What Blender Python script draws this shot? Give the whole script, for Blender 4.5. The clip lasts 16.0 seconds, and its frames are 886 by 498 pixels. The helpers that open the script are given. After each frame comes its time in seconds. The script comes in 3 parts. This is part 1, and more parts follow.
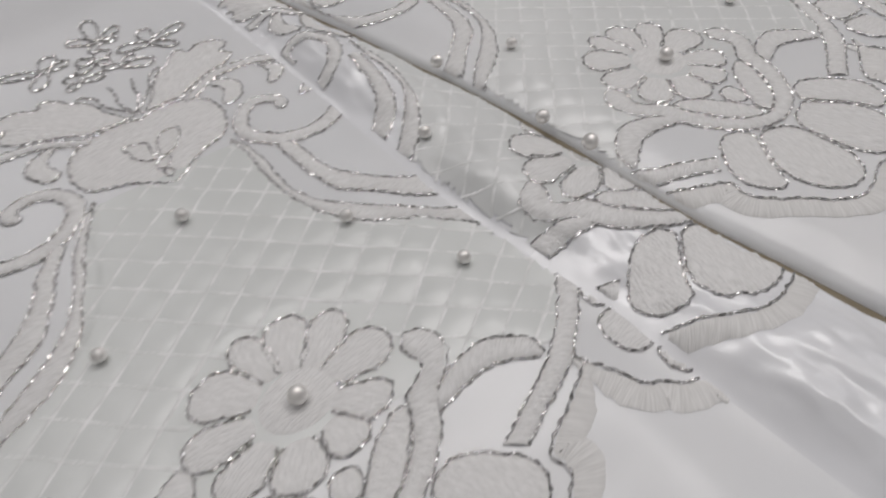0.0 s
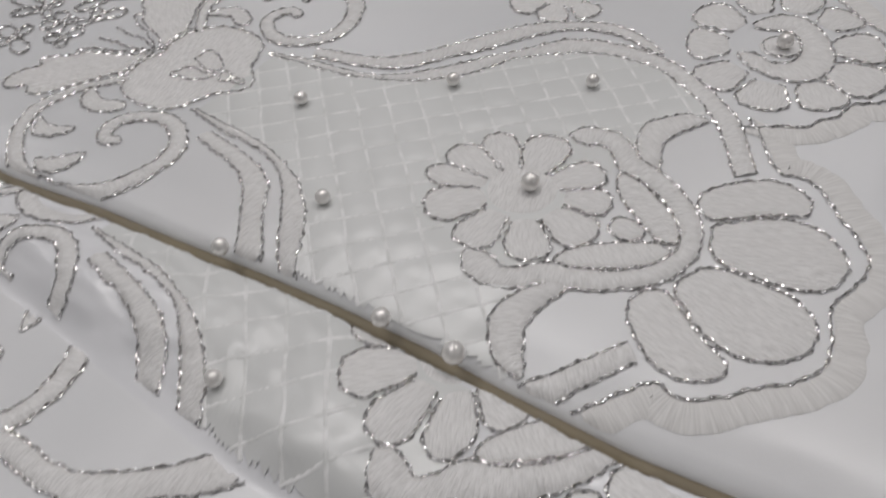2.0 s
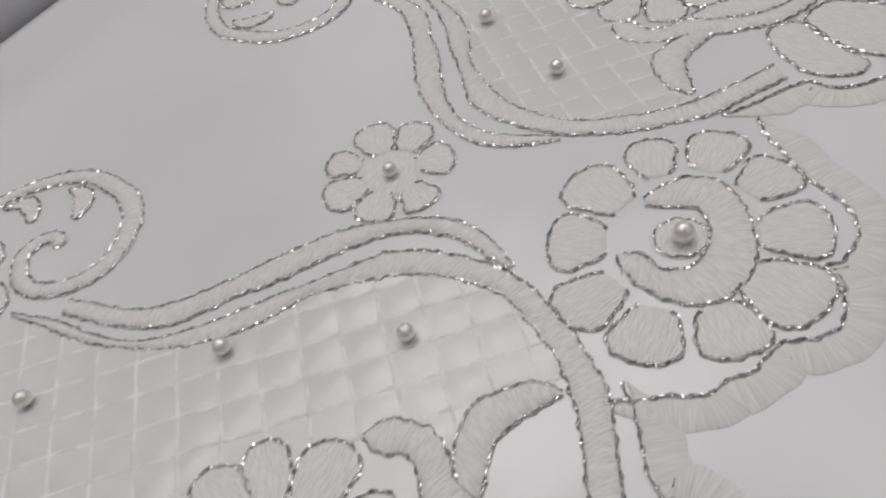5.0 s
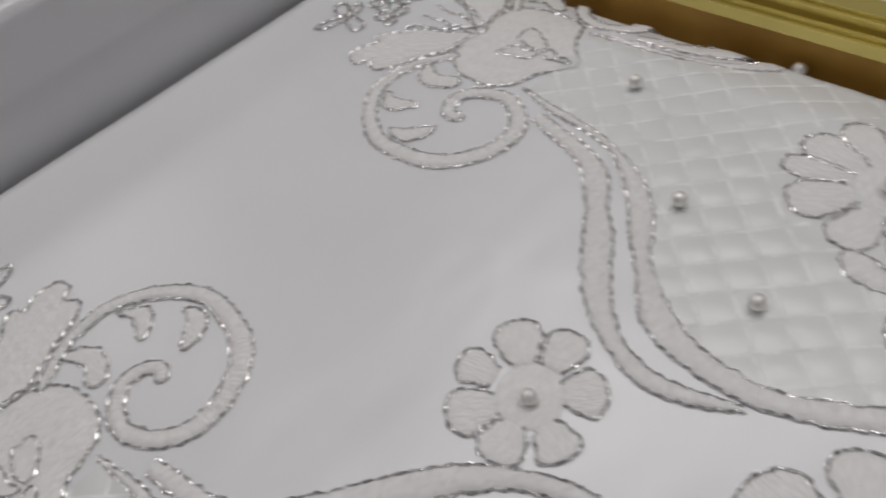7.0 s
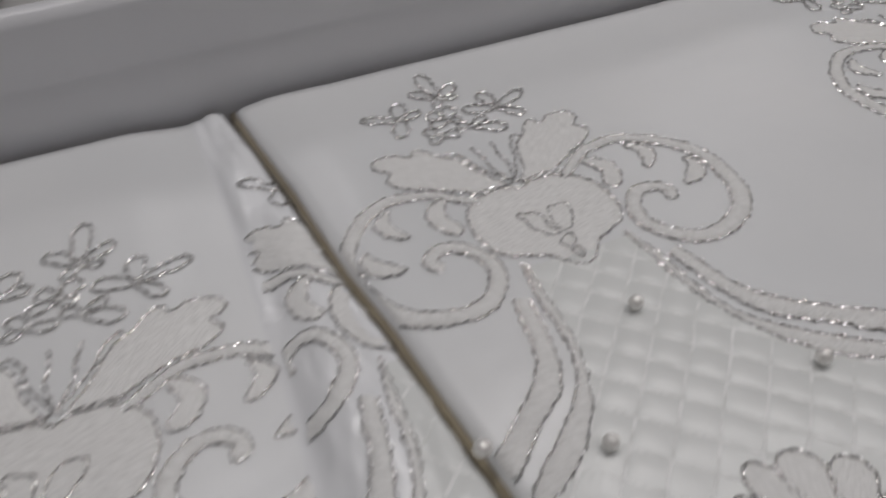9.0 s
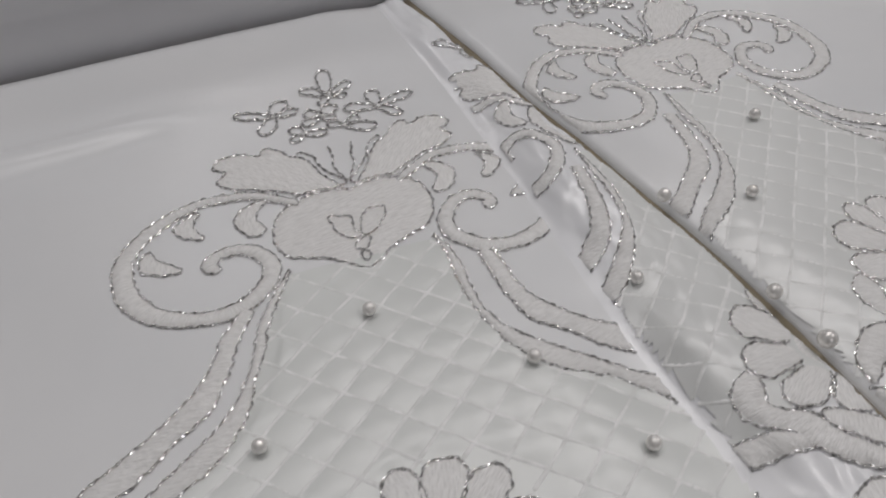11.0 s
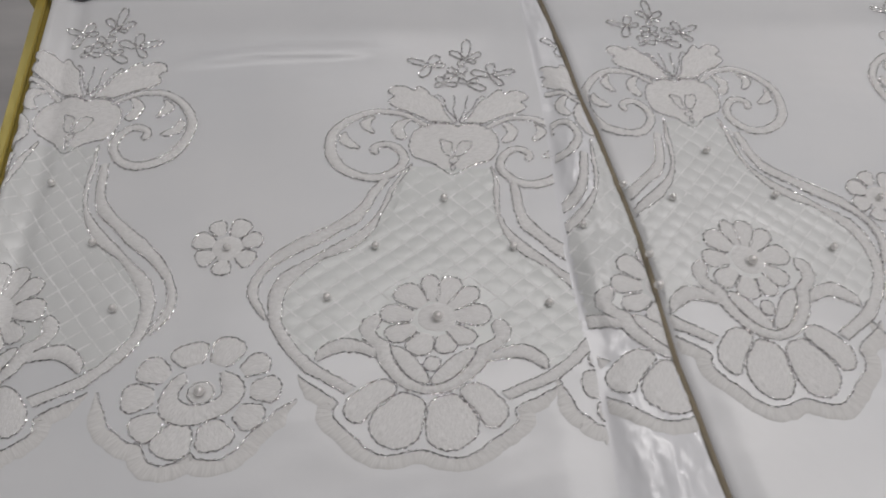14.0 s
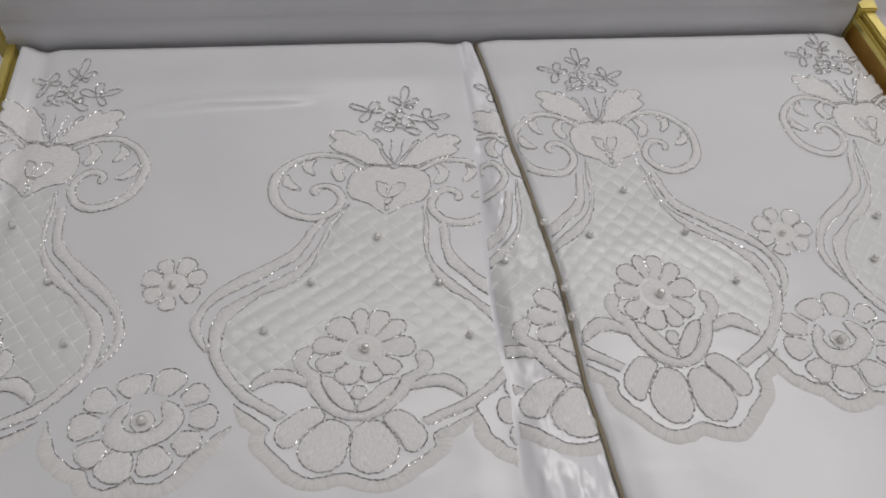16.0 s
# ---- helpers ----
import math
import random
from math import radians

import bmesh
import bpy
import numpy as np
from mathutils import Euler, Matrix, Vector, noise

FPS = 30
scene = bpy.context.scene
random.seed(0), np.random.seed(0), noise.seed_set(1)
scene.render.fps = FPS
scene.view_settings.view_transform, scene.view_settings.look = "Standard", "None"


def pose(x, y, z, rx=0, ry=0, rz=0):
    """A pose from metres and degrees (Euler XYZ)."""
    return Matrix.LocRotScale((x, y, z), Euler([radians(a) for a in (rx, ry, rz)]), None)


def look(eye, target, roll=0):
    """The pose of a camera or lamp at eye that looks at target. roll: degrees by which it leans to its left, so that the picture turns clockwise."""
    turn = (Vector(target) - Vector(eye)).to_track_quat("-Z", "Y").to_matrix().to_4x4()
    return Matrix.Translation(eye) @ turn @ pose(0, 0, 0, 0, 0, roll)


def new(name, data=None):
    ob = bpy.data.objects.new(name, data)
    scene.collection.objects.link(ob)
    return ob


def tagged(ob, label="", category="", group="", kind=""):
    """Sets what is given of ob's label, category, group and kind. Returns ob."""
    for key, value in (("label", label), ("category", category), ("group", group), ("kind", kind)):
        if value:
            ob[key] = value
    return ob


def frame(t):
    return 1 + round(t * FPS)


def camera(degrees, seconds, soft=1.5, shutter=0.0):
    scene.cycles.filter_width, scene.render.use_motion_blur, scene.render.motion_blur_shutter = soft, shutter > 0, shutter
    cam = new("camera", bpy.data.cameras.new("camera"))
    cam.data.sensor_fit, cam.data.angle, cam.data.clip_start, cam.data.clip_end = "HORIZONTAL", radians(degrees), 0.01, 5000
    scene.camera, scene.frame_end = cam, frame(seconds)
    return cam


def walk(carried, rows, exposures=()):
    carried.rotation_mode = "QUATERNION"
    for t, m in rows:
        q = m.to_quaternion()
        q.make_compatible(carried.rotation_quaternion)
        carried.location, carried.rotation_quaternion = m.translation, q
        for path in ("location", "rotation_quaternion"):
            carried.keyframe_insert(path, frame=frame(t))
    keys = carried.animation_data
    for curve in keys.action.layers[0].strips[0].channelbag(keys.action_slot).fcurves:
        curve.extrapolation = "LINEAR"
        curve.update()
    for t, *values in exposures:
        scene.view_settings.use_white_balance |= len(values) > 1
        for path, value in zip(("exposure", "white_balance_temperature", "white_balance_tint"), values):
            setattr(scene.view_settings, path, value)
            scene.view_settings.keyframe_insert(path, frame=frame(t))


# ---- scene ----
cam = camera(62.8, 16.0, 1.8, 0.5)
# seconds, eye in metres, yaw to the left of +y, pitch, roll
ROWS = [
    (0, -0.0234, -0.0884, 0.1505, -37.63, -50.01, -3.23),
    (0.5, -0.0020, -0.0735, 0.1385, -41.70, -49.25, -3.31),
    (1, 0.0117, -0.0536, 0.1297, -45.71, -49.79, -3.68),
    (1.5, 0.0306, -0.0425, 0.1287, -48.48, -50.29, -4.01),
    (2, 0.0491, -0.0363, 0.1344, -51.67, -50.80, -3.07),
    (2.5, 0.0636, -0.0336, 0.1364, -52.25, -51.07, -4.26),
    (3, 0.0811, -0.0338, 0.1367, -51.71, -51.51, -5.14),
    (3.2, 0.0894, -0.0305, 0.1410, -52.17, -53.85, -5.05),
    (5.3, 0.1725, -0.0366, 0.1258, -42.84, -51.22, -17.20),
    (5.5, 0.1797, -0.0337, 0.1296, -43.14, -51.75, -17.18),
    (6, 0.2031, -0.0288, 0.1335, -40.79, -51.04, -18.04),
    (6.5, 0.2130, -0.0131, 0.1383, -35.18, -51.77, -17.08),
    (7, 0.2068, 0.0061, 0.1399, -27.19, -51.16, -17.41),
    (7.5, 0.1830, 0.0230, 0.1520, -22.66, -50.91, -16.00),
    (8, 0.1500, 0.0210, 0.1460, -18.18, -49.88, -12.00),
    (8.5, 0.1210, 0.0170, 0.1530, -17.71, -50.16, -8.40),
    (9, 0.0730, 0.0030, 0.1450, -19.00, -45.90, -3.40),
    (9.2, 0.0590, -0.0110, 0.1510, -16.50, -46.00, -4.30),
    (11.3, -0.0315, -0.0562, 0.1608, -22.64, -48.14, -1.03),
    (11.5, -0.0423, -0.0599, 0.1596, -24.46, -48.08, -0.06),
    (12, -0.0709, -0.0786, 0.1613, -26.61, -47.70, 0.74),
    (12.5, -0.0844, -0.1017, 0.1978, -21.63, -51.00, 3.22),
    (13, -0.0694, -0.1254, 0.2617, -11.62, -53.12, 1.82),
    (13.5, -0.0370, -0.1412, 0.3072, -7.33, -57.42, 3.64),
    (14, -0.0105, -0.1510, 0.3269, -4.28, -59.91, 2.13),
    (14.5, 0.0029, -0.1496, 0.3458, -4.84, -58.82, 3.00),
    (15, 0.0050, -0.1539, 0.3524, -3.12, -58.49, 1.72),
    (15.5, 0.0198, -0.1570, 0.3536, -4.96, -58.24, 2.22),
    (16, 0.0265, -0.1594, 0.3579, -4.43, -58.45, 1.85),
]


def aim(x, y, z, yaw, pitch, roll):
    a, b = radians(yaw), radians(pitch)
    ahead = Vector((-math.sin(a) * math.cos(b), math.cos(a) * math.cos(b), math.sin(b)))
    return look(Vector((x, y, z)), Vector((x, y, z)) + ahead, roll)


walk(cam, [(r[0], aim(*r[1:])) for r in ROWS], [(0, -0.36), (0.5, -0.44), (1.5, -0.48), (3.2, -0.44), (5.5, -0.44), (7.0, -0.57), (8.5, -0.70), (9.2, -0.66), (12, -0.50), (14, -0.53), (16, -0.47)])

# ---- light: a shop with cool ceiling lamps, and unseen fill panels ----
world = bpy.data.worlds.new("shop_air")
scene.world = world
world.use_nodes = True
world.node_tree.nodes["Background"].inputs[0].default_value = (0.88, 0.85, 0.88, 1)
world.node_tree.nodes["Background"].inputs[1].default_value = 0.18


def panel_lamp(name, x, y, z, w, h, power, tone):
    lamp = bpy.data.lights.new(name, "AREA")
    lamp.shape, lamp.size, lamp.size_y, lamp.energy, lamp.color = "RECTANGLE", w, h, power, tone
    ob = new(name, lamp)
    ob.matrix_world = pose(x, y, z, 0, 0, 0)
    return ob


for lx, ly, watts in ((-0.3, 0.62, 3.4), (0.2, 0.7, 4.4), (0.8, 0.7, 6.2), (1.15, 0.3, 5.2), (1.1, -0.45, 5.2), (-0.95, 0.2, 1.2), (-0.6, -0.8, 0.8)):
    panel_lamp("ceiling_lamp", lx, ly, 1.78, 0.28, 0.16, watts, (1.0, 0.965, 0.96))
# Unseen panels, added to lift the ambient light and the pearls' reflections.
for lx, ly, watts in ((-2, 2, 3.0), (0, 2.2, 5.5), (2, 2, 5.0), (2.2, 0, 4.5), (-2.2, 0, 2.6), (-2, -2, 2.6), (0, -2.2, 4.5), (2, -2, 2.6)):
    panel_lamp("fill_panel", lx, ly, 1.78, 0.6, 0.6, watts, (1.0, 0.97, 0.985))


# ---- materials ----
def material(name, base, rough=0.5, metal=0.0, **more):
    m = bpy.data.materials.new(name)
    m.use_nodes = True
    n = m.node_tree.nodes
    b = n["Principled BSDF"]
    b.inputs["Base Color"].default_value = (*base, 1)
    b.inputs["Roughness"].default_value = rough
    b.inputs["Metallic"].default_value = metal
    for k, v in more.items():
        b.inputs[k.replace("_", " ")].default_value = v
    return m, m.node_tree, b


def link(tree, a, b):
    tree.links.new(a, b)


def node(tree, kind, **values):
    n = tree.nodes.new(kind)
    for k, v in values.items():
        n.inputs[k.replace("_", " ")].default_value = v
    return n


def ramp(tree, source, stops):
    n = tree.nodes.new("ShaderNodeValToRGB")
    while len(n.color_ramp.elements) < len(stops):
        n.color_ramp.elements.new(0.5)
    for e, (p, c) in zip(n.color_ramp.elements, stops):
        e.position, e.color = p, (*c, 1)
    link(tree, source, n.inputs[0])
    return n.outputs[0]


def bump(tree, b, height, strength, distance):
    n = node(tree, "ShaderNodeBump", Strength=strength, Distance=distance)
    link(tree, height, n.inputs["Height"])
    if b.inputs["Normal"].links:
        link(tree, b.inputs["Normal"].links[0].from_socket, n.inputs["Normal"])
    link(tree, n.outputs[0], b.inputs["Normal"])


def coords(tree, which, scale):
    c = tree.nodes.new("ShaderNodeTexCoord")
    m = tree.nodes.new("ShaderNodeMapping")
    m.inputs["Scale"].default_value = scale
    link(tree, c.outputs[which], m.inputs[0])
    return m.outputs[0]


def noisy(tree, vec, scale, detail=3.0, rough=0.55):
    n = node(tree, "ShaderNodeTexNoise", Scale=scale, Detail=detail, Roughness=rough)
    link(tree, vec, n.inputs["Vector"])
    return n.outputs[0]


def cloth_material(name, base, dark, gloss=0.0):
    m, t, b = material(name, base, 0.36, 0.0, Sheen_Weight=0.12, Sheen_Roughness=0.4, Specular_IOR_Level=0.95)
    p = coords(t, "Object", (1, 1, 1))
    link(t, ramp(t, noisy(t, p, 9, 4), [(0.3, dark), (0.7, base)]), b.inputs["Base Color"])
    r = node(t, "ShaderNodeMapRange", To_Min=0.27 - gloss, To_Max=0.40 - gloss)
    link(t, noisy(t, p, 23, 3), r.inputs[0])
    link(t, r.outputs[0], b.inputs["Roughness"])
    bump(t, b, noisy(t, coords(t, "Object", (0.6, 1.5, 1)), 9, 3), 0.5, 0.006)
    bump(t, b, noisy(t, p, 24, 3), 0.3, 0.002)
    bump(t, b, noisy(t, coords(t, "Object", (1, 3.5, 1)), 1300, 1), 0.12, 0.0002)
    return m


SATIN = cloth_material("white_satin", (0.80, 0.80, 0.80), (0.74, 0.75, 0.76))
# Same satin, glossier, its base lightened to carry the highlight along the pleat.
SHINY = cloth_material("shiny_highlit_satin", (0.89, 0.89, 0.90), (0.84, 0.85, 0.87), 0.08)
LINING = cloth_material("grey_satin_lining", (0.79, 0.785, 0.80), (0.72, 0.72, 0.74))

STITCH, t_, b_ = material("white_satin_stitch", (0.80, 0.79, 0.77), 0.38, Sheen_Weight=0.2)
uv_ = coords(t_, "UV", (1, 0.12, 1))
threads_ = noisy(t_, uv_, 2300, 2, 0.65)
link(t_, ramp(t_, threads_, [(0.3, (0.73, 0.722, 0.705)), (0.6, (0.93, 0.92, 0.905))]), b_.inputs["Base Color"])
bump(t_, b_, threads_, 0.8, 0.0005)
bump(t_, b_, noisy(t_, coords(t_, "Object", (1, 1, 1)), 620, 3), 0.55, 0.0005)

FRINGE, t_, b_ = material("cream_overlock_stitch", (0.72, 0.70, 0.66), 0.6)
uv_ = coords(t_, "UV", (1, 0.05, 1))
threads_ = noisy(t_, uv_, 2200, 2, 0.6)
link(t_, ramp(t_, threads_, [(0.3, (0.70, 0.69, 0.67)), (0.7, (0.88, 0.87, 0.85))]), b_.inputs["Base Color"])
bump(t_, b_, threads_, 0.6, 0.0004)

CORD, t_, b_ = material("silver_twisted_cord", (0.7, 0.69, 0.68), 0.24, 0.92)
# Dark and bright flecks in the base colour strengthen the cord's glints.
link(t_, ramp(t_, noisy(t_, coords(t_, "Object", (1, 1, 1)), 900, 2), [(0.38, (0.36, 0.35, 0.335)), (0.6, (0.95, 0.94, 0.93))]), b_.inputs["Base Color"])
ORGANZA = cloth_material("pale_organza", (0.75, 0.766, 0.745), (0.695, 0.712, 0.69))
ORGANZA_PALE = cloth_material("white_organza", (0.77, 0.78, 0.765), (0.72, 0.73, 0.715))
NET, t_, b_ = material("white_net_thread", (0.86, 0.86, 0.85), 0.45, Sheen_Weight=0.2)
link(t_, ramp(t_, noisy(t_, coords(t_, "Object", (1, 1, 1)), 210, 2), [(0.35, (0.74, 0.75, 0.73)), (0.62, (0.93, 0.93, 0.92))]), b_.inputs["Base Color"])
bump(t_, b_, noisy(t_, coords(t_, "Object", (1, 1, 1)), 900, 2), 0.5, 0.0003)
PEARL, t_, b_ = material("cream_pearl", (0.88, 0.86, 0.82), 0.26, 0.5, Specular_IOR_Level=0.8, Coat_Weight=1.0, Coat_Roughness=0.1)
link(t_, ramp(t_, noisy(t_, coords(t_, "Object", (1, 1, 1)), 260, 2), [(0.3, (0.90, 0.875, 0.83)), (0.7, (0.95, 0.935, 0.91))]), b_.inputs["Base Color"])
GOLD, t_, b_ = material("gold_foil_edging", (0.70, 0.58, 0.18), 0.26, 0.65)
bump(t_, b_, noisy(t_, coords(t_, "Object", (1, 1, 1)), 160, 3), 0.25, 0.001)
AMBER, t_, b_ = material("amber_gold_card", (0.42, 0.22, 0.03), 0.4, 0.3)
link(t_, ramp(t_, noisy(t_, coords(t_, "Object", (1, 1, 1)), 40, 4), [(0.3, (0.34, 0.17, 0.02)), (0.7, (0.48, 0.27, 0.05))]), b_.inputs["Base Color"])
WOOD, t_, b_ = material("grey_table_laminate", (0.42, 0.41, 0.41), 0.5)
link(t_, ramp(t_, noisy(t_, coords(t_, "Object", (1, 6, 1)), 6, 5), [(0.3, (0.37, 0.36, 0.36)), (0.7, (0.48, 0.47, 0.46))]), b_.inputs["Base Color"])
PLASTER, t_, b_ = material("pale_plaster", (0.62, 0.63, 0.65), 0.85)
link(t_, ramp(t_, noisy(t_, coords(t_, "Object", (1, 1, 1)), 3, 5), [(0.3, (0.57, 0.58, 0.60)), (0.7, (0.66, 0.67, 0.69))]), b_.inputs["Base Color"])
FLOOR, t_, b_ = material("pale_shop_floor", (0.5, 0.49, 0.48), 0.4)
link(t_, ramp(t_, noisy(t_, coords(t_, "Object", (1, 1, 1)), 5, 5), [(0.3, (0.45, 0.44, 0.43)), (0.7, (0.55, 0.54, 0.53))]), b_.inputs["Base Color"])

# Khaki holds the warm shade of the seam gap as base colour.
KHAKI = cloth_material("khaki_seam_shade", (0.36, 0.30, 0.20), (0.25, 0.21, 0.14))
MM = 0.001


# ---- heights of the cloth, in millimetres ----
def soft(a, b, v):
    v = min(1.0, max(0.0, (v - a) / (b - a)))
    return v * v * (3 - 2 * v)


def seam(y):
    """x of the seam between the two folded pieces."""
    return float(np.interp(-y, [-231, -180, -142, -116, -91, -66, -43, -20, 0, 28, 50, 76, 230], [76.5, 86.5, 92, 98, 102, 106.5, 110, 112.5, 113.5, 116, 120, 124, 150]))


def pleat(y):
    """x of the left edge of the pleated strip beside the seam."""
    return float(np.interp(-y, [-231, -163, -105, -33, 0, 30, 80, 230], [62, 66.5, 68, 68, 71, 74.5, 76.5, 84]))


def left_edge(y):
    return -231 - 0.042 * y


def right_edge(y):
    return 379 - 0.14 * y


def ripple(x, y, s):
    return noise.noise(Vector((x / 80 + s, y / 110, s))) * 0.6 + noise.noise(Vector((x / 38 + 0.4 * y / 38, y / 60 + s, s))) * 0.35 + 0.1


def height_left(x, y):
    z = ripple(x, y, 1.7) * soft(pleat(y), pleat(y) - 30, x)
    # a long soft wrinkle near the back and one running down beside it
    d = y - (178 + 0.09 * (x + 110) - 0.0009 * (x + 110) ** 2)
    z += 3.6 * math.exp(-(d / 4.5) ** 2) * soft(-185, -120, x) * (1 - soft(-60, -10, x))
    z -= 2.5 * soft(pleat(y) - 26, pleat(y) - 2, x)
    e = x - left_edge(y)
    z += 4.0 * math.exp(-((e - 6) / 5.0) ** 2) - 2.5 * math.exp(-((e - 19) / 6.0) ** 2) - 8 * soft(4, -1.5, e) - 3 * soft(230, 233.5, y)
    return z


def height_strip(x, y):
    a, b = pleat(y), seam(y)
    d, w = x - a, max(6.0, b - a)
    u = d / w
    z = -2.55 + (5.0 - 2.2 * soft(110, 200, y)) * soft(-2, min(13.0, 0.45 * w), d) - 3.4 * soft(0.5, 1.0, u)
    z += 1.5 * math.sin(y / 13.0 + 1.5 * u) * (1 - u) * soft(0, 0.2, u) + 1.8 * noise.noise(Vector((u * 1.5, y / 24, 4.1))) * soft(0, 9, d)
    z += (0.9 * noise.noise(Vector((x / 7, y / 11, 2.2))) + 0.5 * noise.noise(Vector((x / 3.5, y / 6, 9.2)))) * soft(2, 9, d)
    z -= 7.5 * soft(b - 4.8, b - 1.2, x)
    return z - 3 * soft(230, 233.5, y)


def height_right(x, y):
    d = x - seam(y)
    z = ripple(x, y, 5.3) * soft(0, 25, d) - 0.3
    z += 0.6 * soft(40, 16, d) - 1.5 * soft(15, 0, d) - 1.9 * (1 - min(1, max(0, d / 4.0))) ** 2
    e = right_edge(y)
    z -= 4 * soft(e - 22, e - 4, x) + 10 * soft(e - 4, e + 3, x) + 3 * soft(230, 233.5, y)
    return z


# ---- mesh helpers: all in millimetres, laid on a height ----
class Piece:
    """Collects the faces of one object."""

    def __init__(self):
        self.v, self.f, self.m, self.uv = [], [], [], []

    def grid(self, rows, mat, uvs=None, closed=False):
        n, k = len(rows[0]), len(self.v)
        for i, row in enumerate(rows):
            self.v += row
            self.uv += uvs[i] if uvs else [(0, 0)] * n
        for i in range(len(rows) - 1):
            for j in range(n if closed else n - 1):
                a, b = k + i * n + j, k + i * n + (j + 1) % n
                self.f.append((a, b, b + n, a + n))
                self.m.append(mat)

    def make(self, name, parent=None, label="", mats=None):
        me = bpy.data.meshes.new(name)
        me.from_pydata([(x * MM, y * MM, z * MM) for x, y, z in self.v], [], self.f)
        for one in mats or (STITCH, CORD):
            me.materials.append(one)
        me.polygons.foreach_set("material_index", self.m)
        me.polygons.foreach_set("use_smooth", [m != 1 for m in self.m])
        lay = me.uv_layers.new(name="uv")
        flat = np.array(self.uv, float)[np.array([i for q in self.f for i in q])] * MM
        lay.data.foreach_set("uv", flat.ravel())
        me.update()
        ob = new(name, me)
        if parent:
            ob.parent = parent
        return tagged(ob, label)


def spline(pts, step=0.8, closed=False):
    """A smooth line through a few points, in even steps."""
    p = np.array(pts, float)
    p = np.vstack([p[-1], p, p[0], p[1]]) if closed else np.vstack([2 * p[0] - p[1], p, 2 * p[-1] - p[-2]])
    out = []
    for i in range(1, len(p) - 2):
        n = max(2, int(np.linalg.norm(p[i + 1] - p[i]) / 0.5))
        s = np.linspace(0, 1, n, endpoint=False)[:, None]
        a, b, c, d = p[i - 1], p[i], p[i + 1], p[i + 2]
        out.append(0.5 * (2 * b + (c - a) * s + (2 * a - 5 * b + 4 * c - d) * s**2 + (3 * b - a - 3 * c + d) * s**3))
    out.append(p[-2][None])
    q = np.vstack(out)
    run = np.r_[0, np.cumsum(np.linalg.norm(np.diff(q, axis=0), axis=1))]
    n = max(3, int(run[-1] / step) + 1)
    w = np.linspace(0, run[-1], n)
    return np.c_[np.interp(w, run, q[:, 0]), np.interp(w, run, q[:, 1])]


def sideways(q):
    d = np.gradient(q, axis=0)
    d /= np.linalg.norm(d, axis=1)[:, None] + 1e-9
    return np.c_[-d[:, 1], d[:, 0]]


class Ground:
    """Where a motif is laid: how its drawing is set into the place, on which height, and where it can be seen."""

    def __init__(self, base, knot, wide, tall, slope, height, keep, out=None):
        self.out = out
        self.base, self.knot, self.wide, self.tall, self.slope, self.height, self.keep = base, knot, wide, tall, slope, height, keep

    def place(self, pts):
        p = np.array(pts, float)
        level = [-40, 10, 40, 110]
        left_, right_ = (np.interp(p[:, 1], level, w) if isinstance(w, tuple) else w for w in self.wide)
        w = np.where(p[:, 0] < 0, left_, right_)
        lean = (self.knot[0] - self.base[0]) / 127.0
        rise = (self.knot[1] - self.base[1]) / 127.0
        x = self.base[0] + lean * p[:, 1] + w * p[:, 0]
        y = self.base[1] + np.where(p[:, 1] > 0, rise, self.tall) * p[:, 1] + self.slope * p[:, 0]
        return np.c_[x, y]

    def swell(self, y, side):
        """How far the bands stand out at a height of the drawing, beyond its plain width."""
        if not self.out:
            return 0.0 * y
        levels, left_, right_ = self.out
        return np.interp(y, levels, left_ if side < 0 else right_)

    def runs(self, q):
        """The stretches of a line that lie where the cloth is seen."""
        ok = [self.keep(x, y) for x, y in q]
        out, k = [], 0
        while k < len(q):
            if ok[k]:
                j = k
                while j < len(q) and ok[j]:
                    j += 1
                if j - k > 3:
                    out.append(q[k:j])
                k = j
            else:
                k += 1
        return out


def cord(piece, g, q, r=0.47, lift=0.3, placed=False, mat=1):
    """A twisted two-strand silver cord along a line."""
    q = q if placed else g.place(q)
    for part_ in g.runs(q):
        run = np.r_[0, np.cumsum(np.linalg.norm(np.diff(part_, axis=0), axis=1))]
        n = max(4, int(run[-1] / 0.42))
        w = np.linspace(0, run[-1], n)
        c = np.c_[np.interp(w, run, part_[:, 0]), np.interp(w, run, part_[:, 1])]
        wob = np.array([noise.noise(Vector((a * 0.4, b * 0.4, 3.0))) for a, b in c]) * 0.6
        s = sideways(c)
        c = c + s * wob[:, None]
        ang = np.arange(6) * math.pi / 3
        rows = []
        for (x, y), (sx, sy), d in zip(c, s, w):
            z = g.height(x, y) + lift
            rr = r * (0.74 + 0.40 * np.cos(2 * (ang - d * math.pi / 3.4)))
            rows.append([(x + sx * a * math.cos(t), y + sy * a * math.cos(t), z + a * math.sin(t)) for a, t in zip(rr, ang)])
        piece.grid(rows, mat, closed=True)


